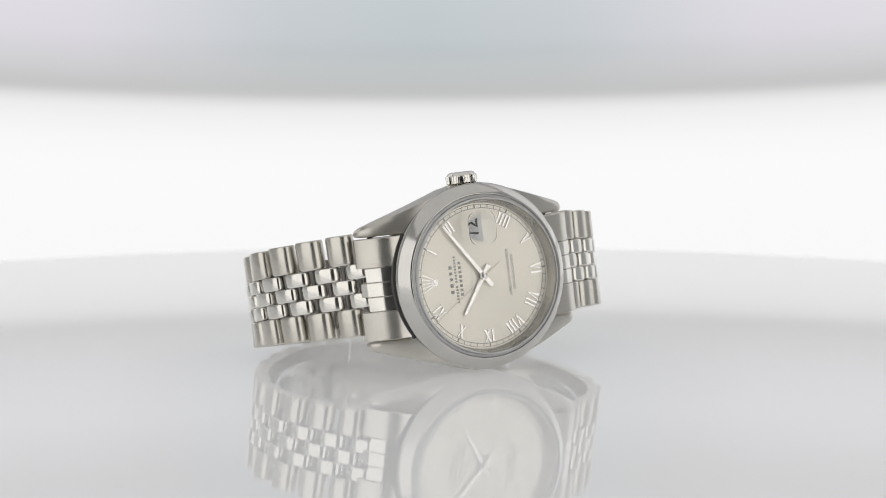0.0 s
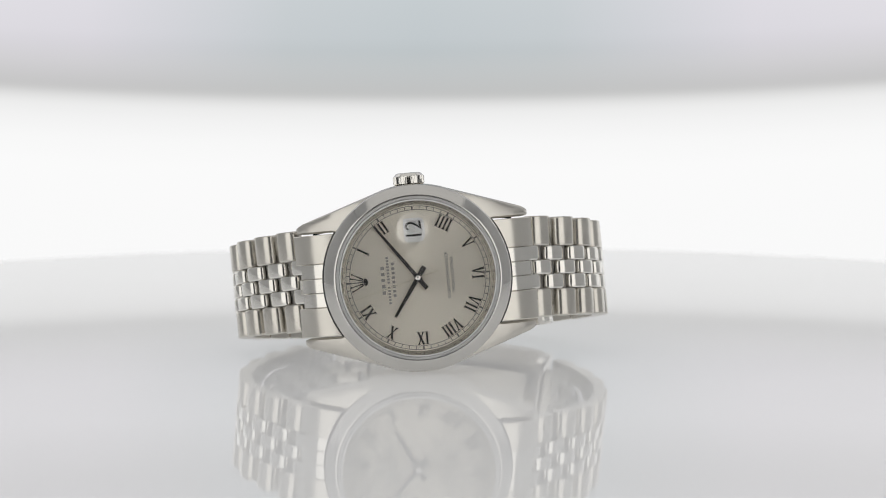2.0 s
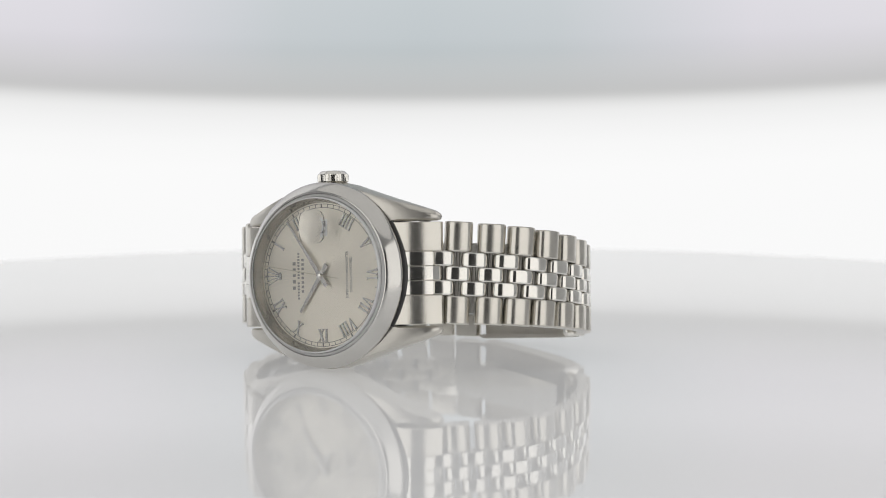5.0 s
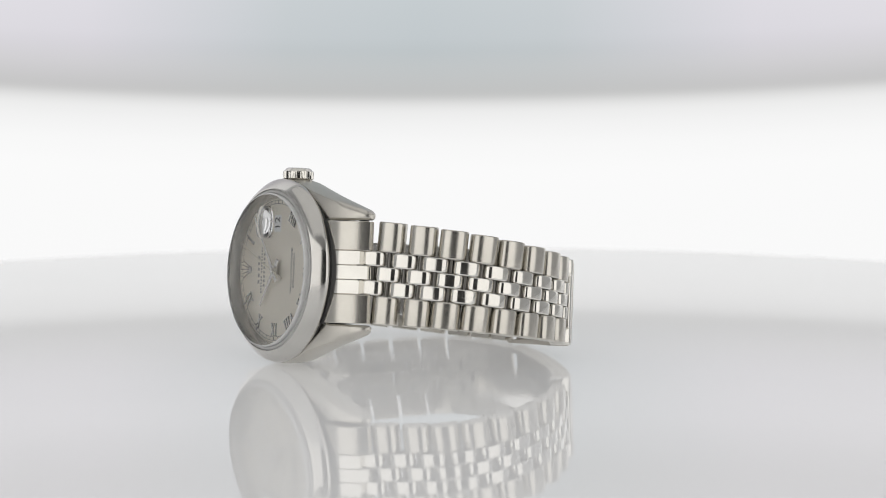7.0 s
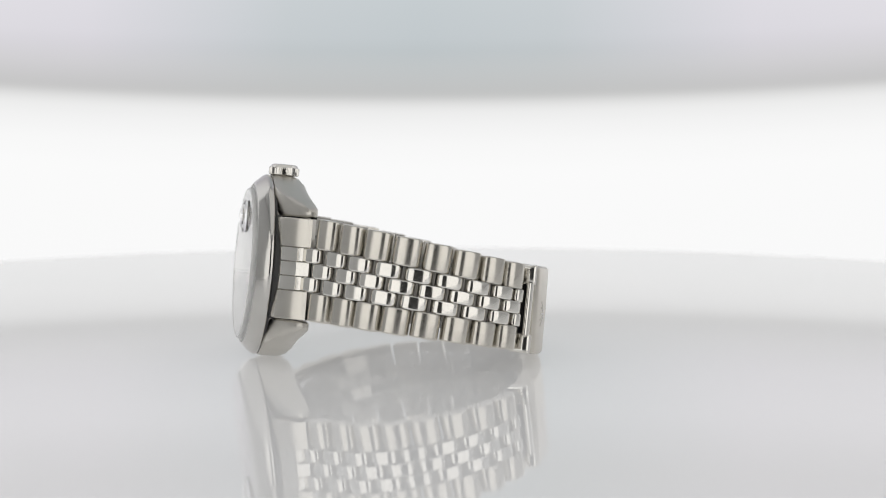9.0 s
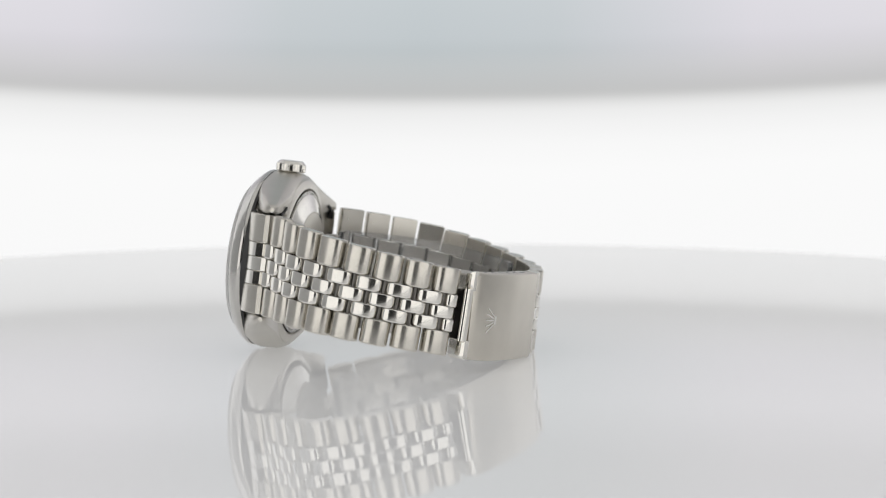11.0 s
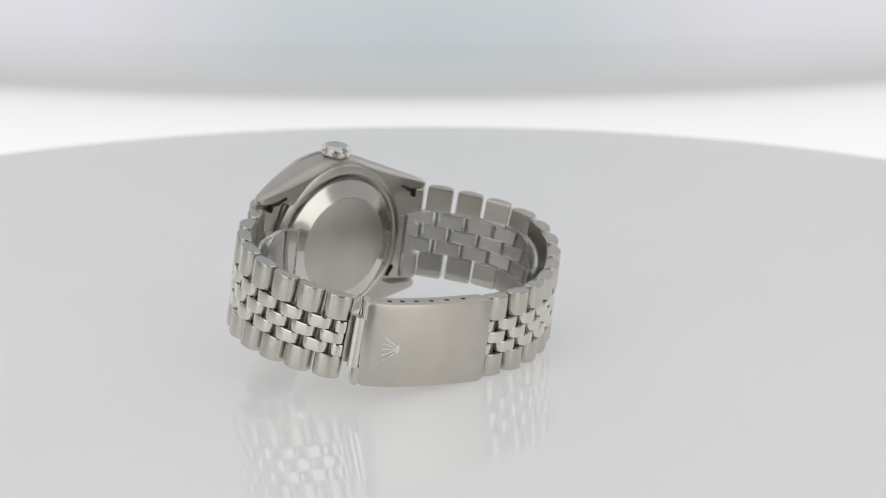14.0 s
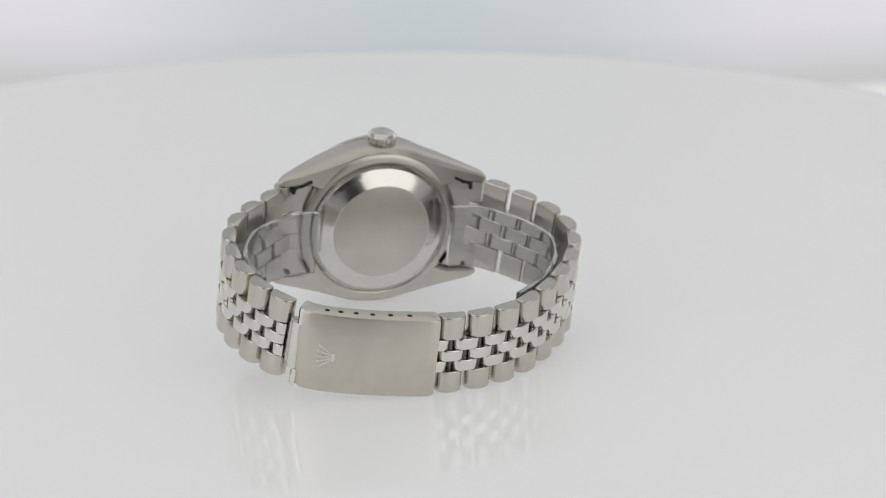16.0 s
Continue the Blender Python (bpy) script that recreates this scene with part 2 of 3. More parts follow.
# case
def flank(s):
    """One side of the case with its two lugs, as sections along y."""
    rings = []
    ys = [-21.7, -21.3, -20.5, -19, -17, -15, -13, -11, -9, -7, -5, -2.5, 0, 2.5, 5, 7, 9, 11, 13, 15, 17, 19, 20.5, 21.3, 21.7]
    for y in ys:
        u = abs(y)
        xo = math.sqrt(17.6 ** 2 - y * y) if u < 6.5 else 16.35 - (u - 6.5) * 0.332
        t = max(0.0, (u - 9) / 12.7)
        zt = -2.25 - 5.3 * t ** 1.5
        zb = -8.3 - 1.35 * min(1.0, u / 18)
        xi = 9.75 if u > 13.5 else 9.0
        e = max(0.0, u - 21.0)
        xo, xi, zt, zb = xo - e * 0.6, xi + e * 0.4, zt - e * 0.9, zb + e * 0.7
        b = 0.35
        bo = 1.3 if u < 15 else 1.3 - (u - 15) * 0.12
        # the flank draws in towards the back, less so at the lugs
        k = 1.0 if u < 12 else max(0.3, 1 - (u - 12) * 0.075)
        zf = lambda f: zt + (zb - zt) * f
        ring = [(xi, zb + b), (xi, zt - b), (xi + b, zt), (xo - bo, zt), (xo - b * 0.8, zt - b * 1.0), (xo, zf(0.22)), (xo, zf(0.5)), (xo - 0.12 * k, zf(0.74)), (xo - 0.5 * k, zf(0.9)), (xo - 1.2 * k, zb), (xi + b, zb)]
        rings.append([(s * x, y, z) for x, z in ring])
    return loft(rings)


case = part("case", mesh("case", *join([flank(1), flank(-1), lathe([(0, -2.4), (15.6, -2.4), (16.4, -2.7), (16.4, -7.8), (15.6, -8.3), (0, -8.3)], 96)]), M_BRUSH_Y, 35), watch, "brushed steel case with curved lugs")
# bezel
bez = [(15.22, -1.9), (15.22, 0.42), (15.3, 0.54), (15.46, 0.52), (15.7, 0.34), (16.25, -0.2), (16.85, -0.86), (17.18, -1.3), (17.36, -1.55), (17.44, -1.8), (17.44, -2.2), (17.36, -2.38), (17.1, -2.42), (15.22, -2.42)]
part("bezel", mesh("bezel", *lathe(bez, 128, True), steel("smooth_bezel_steel", (0.61, 0.597, 0.57), 0.13, 2000, (1, 1, 1), 0.03), 32), watch, "smooth domed polished steel bezel")
part("bezel_gap_shade", mesh("bezel_gap_shade", *lathe([(15.2, -2.4), (17.25, -2.4), (17.25, -2.9), (15.2, -2.9)], 128, True), M_GAP_SHADE, 30), watch, "dark ring for the shade in the gap under the bezel")
def arc_gap(s):
    """Dark curved strip for the shade in the slit where the end link meets the bezel."""
    angs = [math.asin(9.9 / 17.8) * k / 12 for k in range(-12, 13)]
    return loft([[(r * math.sin(a), s * r * math.cos(a), z) for r, z in ((17.0, -2.5), (17.72, -2.66), (17.72, -3.5), (17.0, -3.6))] for a in angs])


for s in (-1, 1):
    part("end_link_slit_shade", mesh("end_link_slit_shade", *arc_gap(s), M_GAP_SHADE, 30), watch, "dark strip for the shade between end link and bezel")
part("crystal_seal", mesh("crystal_seal", *lathe([(14.62, -0.4), (15.2, -0.4), (15.2, 0.3), (15.12, 0.52), (14.95, 0.66), (14.75, 0.7), (14.62, 0.6)], 128, True), plain("pale_seal", (0.47, 0.468, 0.46), 0.3), 40), watch, "pale seal ring round the crystal")
part("rehaut", mesh("rehaut", *lathe([(15.2, -0.42), (15.2, Z_DIAL - 0.3), (13.62, Z_DIAL - 0.3), (13.62, Z_DIAL + 0.05), (14.5, 0.5), (14.6, -0.42)], 128, True), steel("rehaut_steel", (0.46, 0.446, 0.42), 0.22, 1400, (1, 1, 1), 0.03), 30), watch, "sloping steel ring between dial and crystal")
# crystal
crystal = part("crystal", mesh("crystal", *lathe([(0, 0.55), (14.58, 0.55), (14.58, 1.2), (14.5, 1.36), (14.3, 1.48), (0, 1.5)], 128), M_GLASS, 25), watch, "flat clear glass crystal with frosted edge")
crystal.visible_shadow = False
crystal.data.materials.append(plain("frosted_crystal_edge", (0.62, 0.62, 0.615), 0.25))
for p in crystal.data.polygons:
    if abs(p.normal.z) < 0.95:
        p.material_index = 1


def lens():
    """Small magnifying lens glued on the crystal over the date."""
    n, m, rings = 40, 8, []
    for k in range(m + 1):
        f = 1 - k / m * 0.98
        ring = []
        for i in range(n):
            a = 2 * math.pi * i / n
            c, s = math.cos(a), math.sin(a)
            x = 3.1 * math.copysign(abs(c) ** 0.55, c) * f
            y = 2.8 * math.copysign(abs(s) ** 0.55, s) * f
            r2 = (x / 3.1) ** 2 + (y / 2.8) ** 2
            z = 1.52 + 0.35 + 0.95 * max(0.0, 1 - r2)
            ring.append((x + 9.0, y + 0.25, z))
        if k == 0:
            rings.append([(x, y, 1.52) for x, y, z in ring])
        rings.append(ring)
    return loft(rings)


part("date_lens", mesh("date_lens", *lens(), M_GLASS, 50), watch, "rounded magnifying lens over the date").visible_shadow = False
# dial
dial = part("dial", mesh("dial", *lathe([(0, Z_DIAL), (14.1, Z_DIAL), (14.1, Z_DIAL - 0.4), (0, Z_DIAL - 0.4)], 128), M_DIAL, 30), watch, "silver sunburst dial with roman numerals")


def raised(name, verts, faces):
    """Applied marker: polished top, dark sides with their shade put into the colour."""
    me = mesh(name, verts, faces, M_HAND, 0)
    me.materials.append(M_SIDE_SHADE)
    for p in me.polygons:
        if abs(p.normal.z) < 0.2:
            p.material_index = 1
    return me


def numeral(text):
    """A raised roman numeral out of strokes with serifs, upright at the origin."""
    h, w, th = 1.5, 0.36, 0.17
    glyphs = {"I": 0.78, "V": 1.6, "X": 1.6}
    total = sum(glyphs[c] for c in text)
    x, out = -total / 2, []
    z0, z1 = 0.0, 0.17
    for c in text:
        g = glyphs[c]
        m = x + g / 2
        if c == "I":
            out.append(bar(m, -h, m, h, w, z0, z1, 0.06))
            ends = [m]
        elif c == "V":
            out.append(bar(m, -h, m - 0.48, h, 0.26, z0, z1, 0.05, 0.4))
            out.append(bar(m, -h, m + 0.48, h, 0.2, z0, z1 - 0.01, 0.05, 0.24))
            ends = []
            for q in (-0.48, 0.48):
                out.append(bar(m + q - 0.3, h - th / 2, m + q + 0.3, h - th / 2, th, z0, z1 - 0.03))
        else:
            out.append(bar(m + 0.5, -h, m - 0.5, h, 0.4, z0, z1, 0.05))
            out.append(bar(m - 0.5, -h, m + 0.5, h, 0.22, z0, z1 - 0.02, 0.05))
            for q in (-0.5, 0.5):
                for e in (-1, 1):
                    out.append(bar(m + q - 0.28, e * (h - th / 2), m + q + 0.28, e * (h - th / 2), th, z0, z1 - 0.03))
            ends = []
        for q in ends:
            for e in (-1, 1):
                out.append(bar(q - 0.3, e * (h - th / 2), q + 0.3, e * (h - th / 2), th, z0, z1 - 0.03))
        x += g
    return join(out)


for hour, text in enumerate(["I", "II", "", "IIII", "V", "VI", "VII", "VIII", "IX", "X", "XI"], 1):
    if text:
        a = radians(hour * 30)
        # numerals stand with their feet towards the centre
        place = Matrix.Translation((11.25 * MM * math.sin(a), 11.25 * MM * math.cos(a), Z_DIAL * MM)) @ Matrix.Rotation(-a, 4, "Z") @ Matrix.Diagonal((0.95, 0.79, 1, 1))
        part("hour_numeral", raised("hour_numeral", *numeral(text)), watch, "raised polished roman numeral", place)


def emblem(z0, z1, k=1.0):
    """Plain fan of five rays over an oval."""
    out = []
    for i in range(-2, 3):
        a = i * 0.27
        out.append(bar(0.28 * i * k, -0.5 * k, (0.28 * i + math.sin(a) * 2.0) * k, (-0.5 + math.cos(a) * 1.75) * k, 0.24 * k, z0, z1, 0, 0.11 * k))
        out.append(prism([((0.28 * i + math.sin(a) * 2.15 + 0.17 * math.cos(b)) * k, (-0.5 + math.cos(a) * 1.9 + 0.17 * math.sin(b)) * k) for b in [j * math.pi / 4 for j in range(8)]], z0, z1))
    ring = [(0.75 * math.cos(b) * k, (-0.85 + 0.32 * math.sin(b)) * k) for b in [j * math.pi / 10 for j in range(20)]]
    out.append(prism(ring, z0, z1))
    return join(out)


part("emblem", raised("emblem", *emblem(Z_DIAL, Z_DIAL + 0.12, 0.95)), watch, "raised polished fan-shaped emblem", Matrix.Translation((0, 10.75 * MM, 0)) @ Matrix.Diagonal((1.0, 1.3, 1, 1)))


def minute_track():
    out = []
    for i in range(60):
        a = 2 * math.pi * i / 60
        c, s = math.cos(a), math.sin(a)
        out.append(bar(12.68 * c, 12.68 * s, 13.32 * c, 13.32 * s, 0.13 if i % 5 else 0.3, Z_DIAL, Z_DIAL + 0.02))
    for r in (12.66, 13.34):
        out.append(lathe([(r - 0.05, Z_DIAL + 0.015), (r + 0.05, Z_DIAL + 0.015), (r + 0.05, Z_DIAL), (r - 0.05, Z_DIAL)], 96, True))
    return join(out)


part("minute_track", mesh("minute_track", *minute_track(), M_PRINT, 0), watch, "printed grey minute track")


def words(name, text, size, x, y, z, mat, parent, label="", stretch=1.0):
    """Flat lettering in the built-in font, turned into a mesh."""
    cu = bpy.data.curves.new(name, "FONT")
    cu.body, cu.size, cu.align_x, cu.align_y = text, size * MM, "CENTER", "CENTER"
    cu.extrude, cu.offset = 0.012 * MM, 0.006 * MM
    cu.resolution_u = 3
    tmp = bpy.data.objects.new(name, cu)
    scene.collection.objects.link(tmp)
    bpy.context.view_layer.update()
    me = bpy.data.meshes.new_from_object(tmp.evaluated_get(bpy.context.evaluated_depsgraph_get()))
    bpy.data.objects.remove(tmp)
    me.materials.clear()
    me.materials.append(mat)
    return part(name, me, parent, label, Matrix.Translation((x * MM, y * MM, z * MM)) @ Matrix.Diagonal((stretch, 1, 1, 1)))


def fit_words(name, text, size, width, x, y, label):
    """Lettering on the dial, stretched to its true width in millimetres."""
    ob = words(name, text, size, x, y, Z_DIAL + 0.015, M_PRINT, watch, label)
    xs = [v.co.x for v in ob.data.vertices]
    ob.matrix_local = Matrix.Translation((x * MM, y * MM, (Z_DIAL + 0.015) * MM)) @ Matrix.Diagonal((width * MM / (max(xs) - min(xs)), 1, 1, 1))
    return ob


def bars(widths, height, x, y, z, gap=0.18):
    """Plain bars in place of lettering."""
    total, out = sum(widths) + gap * (len(widths) - 1), []
    p = x - total / 2
    for w in widths:
        out.append(prism([(p, y - height / 2), (p + w, y - height / 2), (p + w, y + height / 2), (p, y + height / 2)], z, z + 0.02))
        p += w + gap
    return join(out)


for widths, height, y, gap in (([0.62, 0.68, 0.5, 0.54, 0.64], 0.66, 6.45, 0.56), ([0.36] * 6, 0.46, 5.45, 0.21), ([0.36] * 9, 0.46, 5.45, 0.21), ([0.5] * 8, 0.56, 4.5, 0.34)):
    off = {6: 2.85, 9: -1.85}.get(len(widths), 0.0)
    part("dial_print", mesh("dial_print", *bars(widths, height, -off, y, Z_DIAL, gap), M_PRINT_LIGHT, 0), watch, "row of dark grey printed bars")
fit_words("dial_lettering", "SUPERLATIVE CHRONOMETER", 0.78, 8.7, 0, -5.6, "small printed chronometer lettering")
fit_words("dial_lettering", "OFFICIALLY CERTIFIED", 0.78, 6.6, 0, -6.5, "small printed chronometer lettering")
for s, text in ((-1, "SWISS"), (1, "MADE")):
    w = fit_words("dial_lettering", text, 0.55, 1.5, 0, 0, "tiny printed origin lettering")
    w.matrix_local = Matrix.Rotation(s * radians(12), 4, "Z") @ Matrix.Translation((0, -12.35 * MM, (Z_DIAL + 0.015) * MM)) @ Matrix.Diagonal((w.matrix_local[0][0], 1, 1, 1))
# date
dw = [(7.3, -1.25), (10.5, -1.25), (10.5, 1.25), (7.3, 1.25)]
part("date_disc", mesh("date_disc", *prism(dw, Z_DIAL, Z_DIAL + 0.03), M_DATE, 0), watch, "white date window")
words("date_number", "12", 2.7, 8.9, 0, Z_DIAL + 0.05, M_BLACK, watch, "black printed date number", 0.95)


# pointers
def hand(name, length, tail, w0, w1, z, th, label):
    out = [bar(0, -tail, 0, length, w0, z, z + th, th * 0.5, w1), prism([(0.8 * math.cos(b), 0.8 * math.sin(b)) for b in [j * math.pi / 12 for j in range(24)]], z, z + th)]
    if name == "second_hand":
        out = [bar(0, -tail, 0, length, 0.16, z, z + th, 0, 0.1), prism([(0.45 * math.cos(b), 0.45 * math.sin(b)) for b in [j * math.pi / 10 for j in range(20)]], z, z + th)]
    return part(name, mesh(name, *join(out), M_SECOND if name == "second_hand" else M_HAND, 0), watch, label)


def hand_pose(deg):
    return Matrix.Rotation(-radians(deg), 4, "Z")


hand("hour_hand", 8.4, 2.4, 0.95, 0.5, -1.15, 0.2, "polished steel baton hour hand").matrix_local = hand_pose(304.6)
hand("minute_hand", 12.6, 2.6, 0.85, 0.4, -0.85, 0.2, "polished steel baton minute hand").matrix_local = hand_pose(54.0)
second = hand("second_hand", 13.0, 4.2, 0.2, 0.1, -0.55, 0.12, "thin steel second hand")
part("hand_cap", mesh("hand_cap", *lathe([(0, -0.2), (0.3, -0.22), (0.45, -0.3), (0.45, -0.55), (0, -0.55)], 24), M_HAND, 30), watch)


# crown
def crown():
    n, rings = 30, []
    for x, r, flute in ((16.6, 2.2, 0), (17.38, 2.2, 0), (17.42, 2.6, 0.6), (17.62, 2.92, 1), (18.75, 2.94, 1), (18.98, 2.86, 0.5), (19.05, 2.72, 0), (19.45, 2.42, 0), (19.62, 2.1, 0)):
        ring = []
        for i in range(n * 4):
            a = 2 * math.pi * i / (n * 4)
            k = (0, 0, 1, 1)[i % 4]
            rr = r - 0.17 * k * flute
            ring.append((x, rr * math.cos(a), rr * math.sin(a) - 5.2))
        rings.append(ring)
    return loft(rings)


part("crown", mesh("crown", *crown(), M_POLISH, 30), watch, "fluted steel winding crown")
# case back
cb = [(0, -10.9), (10.1, -10.9), (10.25, -10.82), (12.2, -10.15), (13.35, -9.6), (13.42, -9.45), (13.42, -8.2), (0, -8.2)]
part("case_back", mesh("case_back", *lathe(cb, 128), M_POLISH_WORN, 22), watch, "polished bevelled screw-on case back")
part("case_back_disc", mesh("case_back_disc", *lathe([(0, -10.97), (9.85, -10.97), (9.95, -10.93), (9.95, -10.8), (0, -10.8)], 128), M_SATIN, 30), watch, "matt brushed centre of case back")


def notches():
    out = []
    for i in range(168):
        a = 2 * math.pi * i / 168
        c, s = math.cos(a), math.sin(a)
        out.append(bar(13.3 * c, 13.3 * s, 14.1 * c, 14.1 * s, 0.27, -9.45, -8.2))
    return join(out)


part("case_back_fluting", mesh("case_back_fluting", *notches(), M_POLISH, 0), watch, "fine fluted ring of the case back")
part("case_back_ring", mesh("case_back_ring", *lathe([(14.35, -8.2), (14.35, -9.2), (14.55, -9.35), (15.4, -9.3), (16.1, -8.95), (16.4, -8.4), (16.4, -8.2)], 128, True), M_BRUSH_Y, 30), watch)


# ---- bracelet ----
CTRL = [(-21.9, -8.0), (-26.4, -11.6), (-32.0, -16.3), (-35.8, -22.2), (-37.3, -28.4), (-36.9, -35.2), (-34.6, -41.6), (-31.0, -47.0), (-26.6, -50.6),
        (-22.2, -52.8), (-15.0, -55.0), (-8.0, -56.2), (-1.6, -56.9), (4.0, -57.0), (10.0, -56.0), (16.0, -53.8), (22.0, -50.0), (27.0, -45.3),
        (31.2, -40.0), (34.1, -33.8), (34.9, -27.0), (32.7, -20.4), (28.3, -14.6), (21.9, -8.2)]


def spline(ctrl, n=24):
    pts = []
    for i in range(len(ctrl) - 1):
        p = [np.array(ctrl[max(0, min(len(ctrl) - 1, i + k))], float) for k in (-1, 0, 1, 2)]
        for j in range(n):
            t = j / n
            pts.append(0.5 * (2 * p[1] + (p[2] - p[0]) * t + (2 * p[0] - 5 * p[1] + 4 * p[2] - p[3]) * t * t + (3 * p[1] - 3 * p[2] + p[3] - p[0]) * t ** 3))
    pts.append(np.array(ctrl[-1], float))
    return np.array(pts)


LINE = spline(CTRL)
ARC = np.concatenate([[0], np.cumsum(np.hypot(*np.diff(LINE, axis=0).T))])
LENGTH = ARC[-1]


def along(s):
    """Point, tangent and outward normal of the bracelet's outer line at the arc length s."""
    at = lambda q: np.array([np.interp(q, ARC, LINE[:, k]) for k in (0, 1)])
    p, t = at(s), at(min(LENGTH, s + 1.2)) - at(max(0, s - 1.2))
    t = t / np.hypot(*t)
    return p, t, np.array([t[1], -t[0]])


def sink(y, z):
    """How far the bracelet's middle line sinks towards the table away from the case."""
    return -4.2 * min(1.02, max(0.0, (-z - 8) / 44)) + 0.045 * max(0.0, y) * min(1.0, max(0.0, (82 + z) / 30))


def taper(z):
    return 1.0 - 0.17 * min(1.0, max(0.0, (-z - 10) / 42))


def link_pose(s):
    p, t, n = along(s)
    if p[0] * n[0] + (p[1] + 32) * n[1] < 0:
        n = -n
    w = taper(p[1])
    dx = (sink(p[0] + t[0], p[1] + t[1]) - sink(p[0] - t[0], p[1] - t[1])) / 2
    tv = Vector((dx, t[0], t[1])).normalized()
    nv = Vector((0, n[0], n[1]))
    xv = tv.cross(nv)
    if xv.x < 0:
        xv = -xv
    nv = (nv - tv * nv.dot(tv)).normalized()
    o = Vector((sink(*p), p[0], p[1])) * MM
    return Matrix(((xv.x * w, tv.x, nv.x, o.x), (xv.y * w, tv.y, nv.y, o.y), (xv.z * w, tv.z, nv.z, o.z), (0, 0, 0, 1)))


def link_mesh(name, x0, x1, half, thick, arch, power, mat):
    """A link: flat inside, arched outside, with softened ends."""
    prof = [(-half * 0.94, -thick), (half * 0.94, -thick), (half, -thick + 0.3)]
    for i in range(19):
        a = math.pi * i / 18
        c, h = math.cos(a), math.sin(a)
        prof.append((half * math.copysign(abs(c) ** (2 / power), c), -arch + arch * h ** (2 / power)))
    prof.append((-half, -thick + 0.3))
    cy = -thick / 2
    rings = []
    for x, k in ((x0, 0.93), (x0 + 0.12, 0.985), (x0 + 0.3, 1.0), (x1 - 0.3, 1.0), (x1 - 0.12, 0.985), (x1, 0.93)):
        rings.append([(x, t * k, cy + (h - cy) * k) for t, h in prof])
    me = mesh(name, *loft(rings), mat, 38)
    me.materials.append(M_INNER)
    for p in me.polygons:
        if p.normal.z < -0.9:
            p.material_index = 1
    return me


PITCH = 6.25
ME_OUT_UP = link_mesh("outer_link", 4.15, 9.7, 2.64, 2.9, 2.1, 2.35, M_BRUSH_X)
ME_OUT_LO = link_mesh("outer_link", -9.4, -4.15, 2.64, 2.9, 2.1, 2.35, M_BRUSH_X)
ME_MID = link_mesh("center_link", -1.31, 1.31, 2.48, 2.6, 1.5, 2.5, M_POLISH)
ME_MID_UP = link_mesh("center_link", 1.37, 4.05, 2.48, 2.6, 1.5, 2.5, M_POLISH_WORN)
ME_MID_LO = link_mesh("center_link", -4.05, -1.37, 2.48, 2.6, 1.5, 2.5, M_POLISH_WORN)
ME_END_UP = link_mesh("center_link", 1.37, 4.05, 1.2, 2.6, 0.9, 2.4, M_POLISH_WORN)
ME_END_LO = link_mesh("center_link", -4.05, -1.37, 1.2, 2.6, 0.9, 2.4, M_POLISH_WORN)
ME_PIN = mesh("link_pin", *loft([[(x, 0.42 * math.cos(a), -1.7 + 0.42 * math.sin(a)) for a in [k * math.pi / 5 for k in range(10)]] for x in (-4.1, 4.1)]), M_PIN, 40)


def arc_at(y, z):
    return ARC[int(np.argmin((LINE[:, 0] - y) ** 2 + (LINE[:, 1] - z) ** 2))]


CLASP_B, CLASP_A = arc_at(-26.9, -50.4), arc_at(-1.6, -56.9)


def links(start, stop, last):
    """Rows of links, evenly spaced from the lugs to the clasp; the last half row is cut short where it meets the clasp's slot."""
    n = round(abs(stop - start) / PITCH)
    pitch = (stop - start) / n
    for k in range(n + 1):
        m = link_pose(start + k * pitch)
        part("outer_link", ME_OUT_UP, watch, "", m)
        part("outer_link", ME_OUT_LO, watch, "", m)
        part("center_link", ME_MID, watch, "", m)
        part("link_pin", ME_PIN, watch, "", m)
        h = link_pose(start + (k - 0.5) * pitch)
        part("center_link", ME_MID_UP, watch, "", h)
        part("center_link", ME_MID_LO, watch, "", h)
        part("link_pin", ME_PIN, watch, "", h)
    h = link_pose(start + (n + last) * pitch)
    part("center_link", ME_MID_UP if last > 0.3 else ME_END_UP, watch, "", h)
    part("center_link", ME_MID_LO if last > 0.3 else ME_END_LO, watch, "", h)


links(3.3, CLASP_B - 5.7, 0.24)
links(LENGTH - 3.5, CLASP_A + 3.1, 0.5)


# end links between the lugs
def end_link(s, x0, x1, mat, reach=22.3):
    prof = [(14.2, -7.8), (14.2, -2.8), (16.5, -3.0), (18.4, -3.75), (20.0, -4.85), (21.4, -6.25), (reach, -7.7), (reach - 0.1, -8.6), (reach - 1.3, -9.4), (18.5, -8.6)]
    rings = []
    for x, k in ((x0, 0.1), (x0 + 0.12, 0.0), (x1 - 0.12, 0.0), (x1, 0.1)):
        rings.append([(x, s * (y - k), z + (-k if z > -7 else k)) for y, z in prof])
    me = mesh("end_link", *loft(rings), mat, 24)
    me.materials.append(M_INNER)
    for p in me.polygons:
        if p.normal.z < -0.4:
            p.material_index = 1
    return me


for s in (-1, 1):
    e = part("end_link", end_link(s, 4.1, 9.5, M_BRUSH_X), watch, "brushed steel end link")
    part("end_link", end_link(s, -9.5, -4.1, M_BRUSH_X), watch, "brushed steel end link")
    for a, b, r in ((-4.05, -1.38, 20.9), (-1.32, 1.32, 21.9), (1.38, 4.05, 20.9)):
        part("end_link", end_link(s, a, b, M_POLISH, r), watch, "polished steel end link centre")


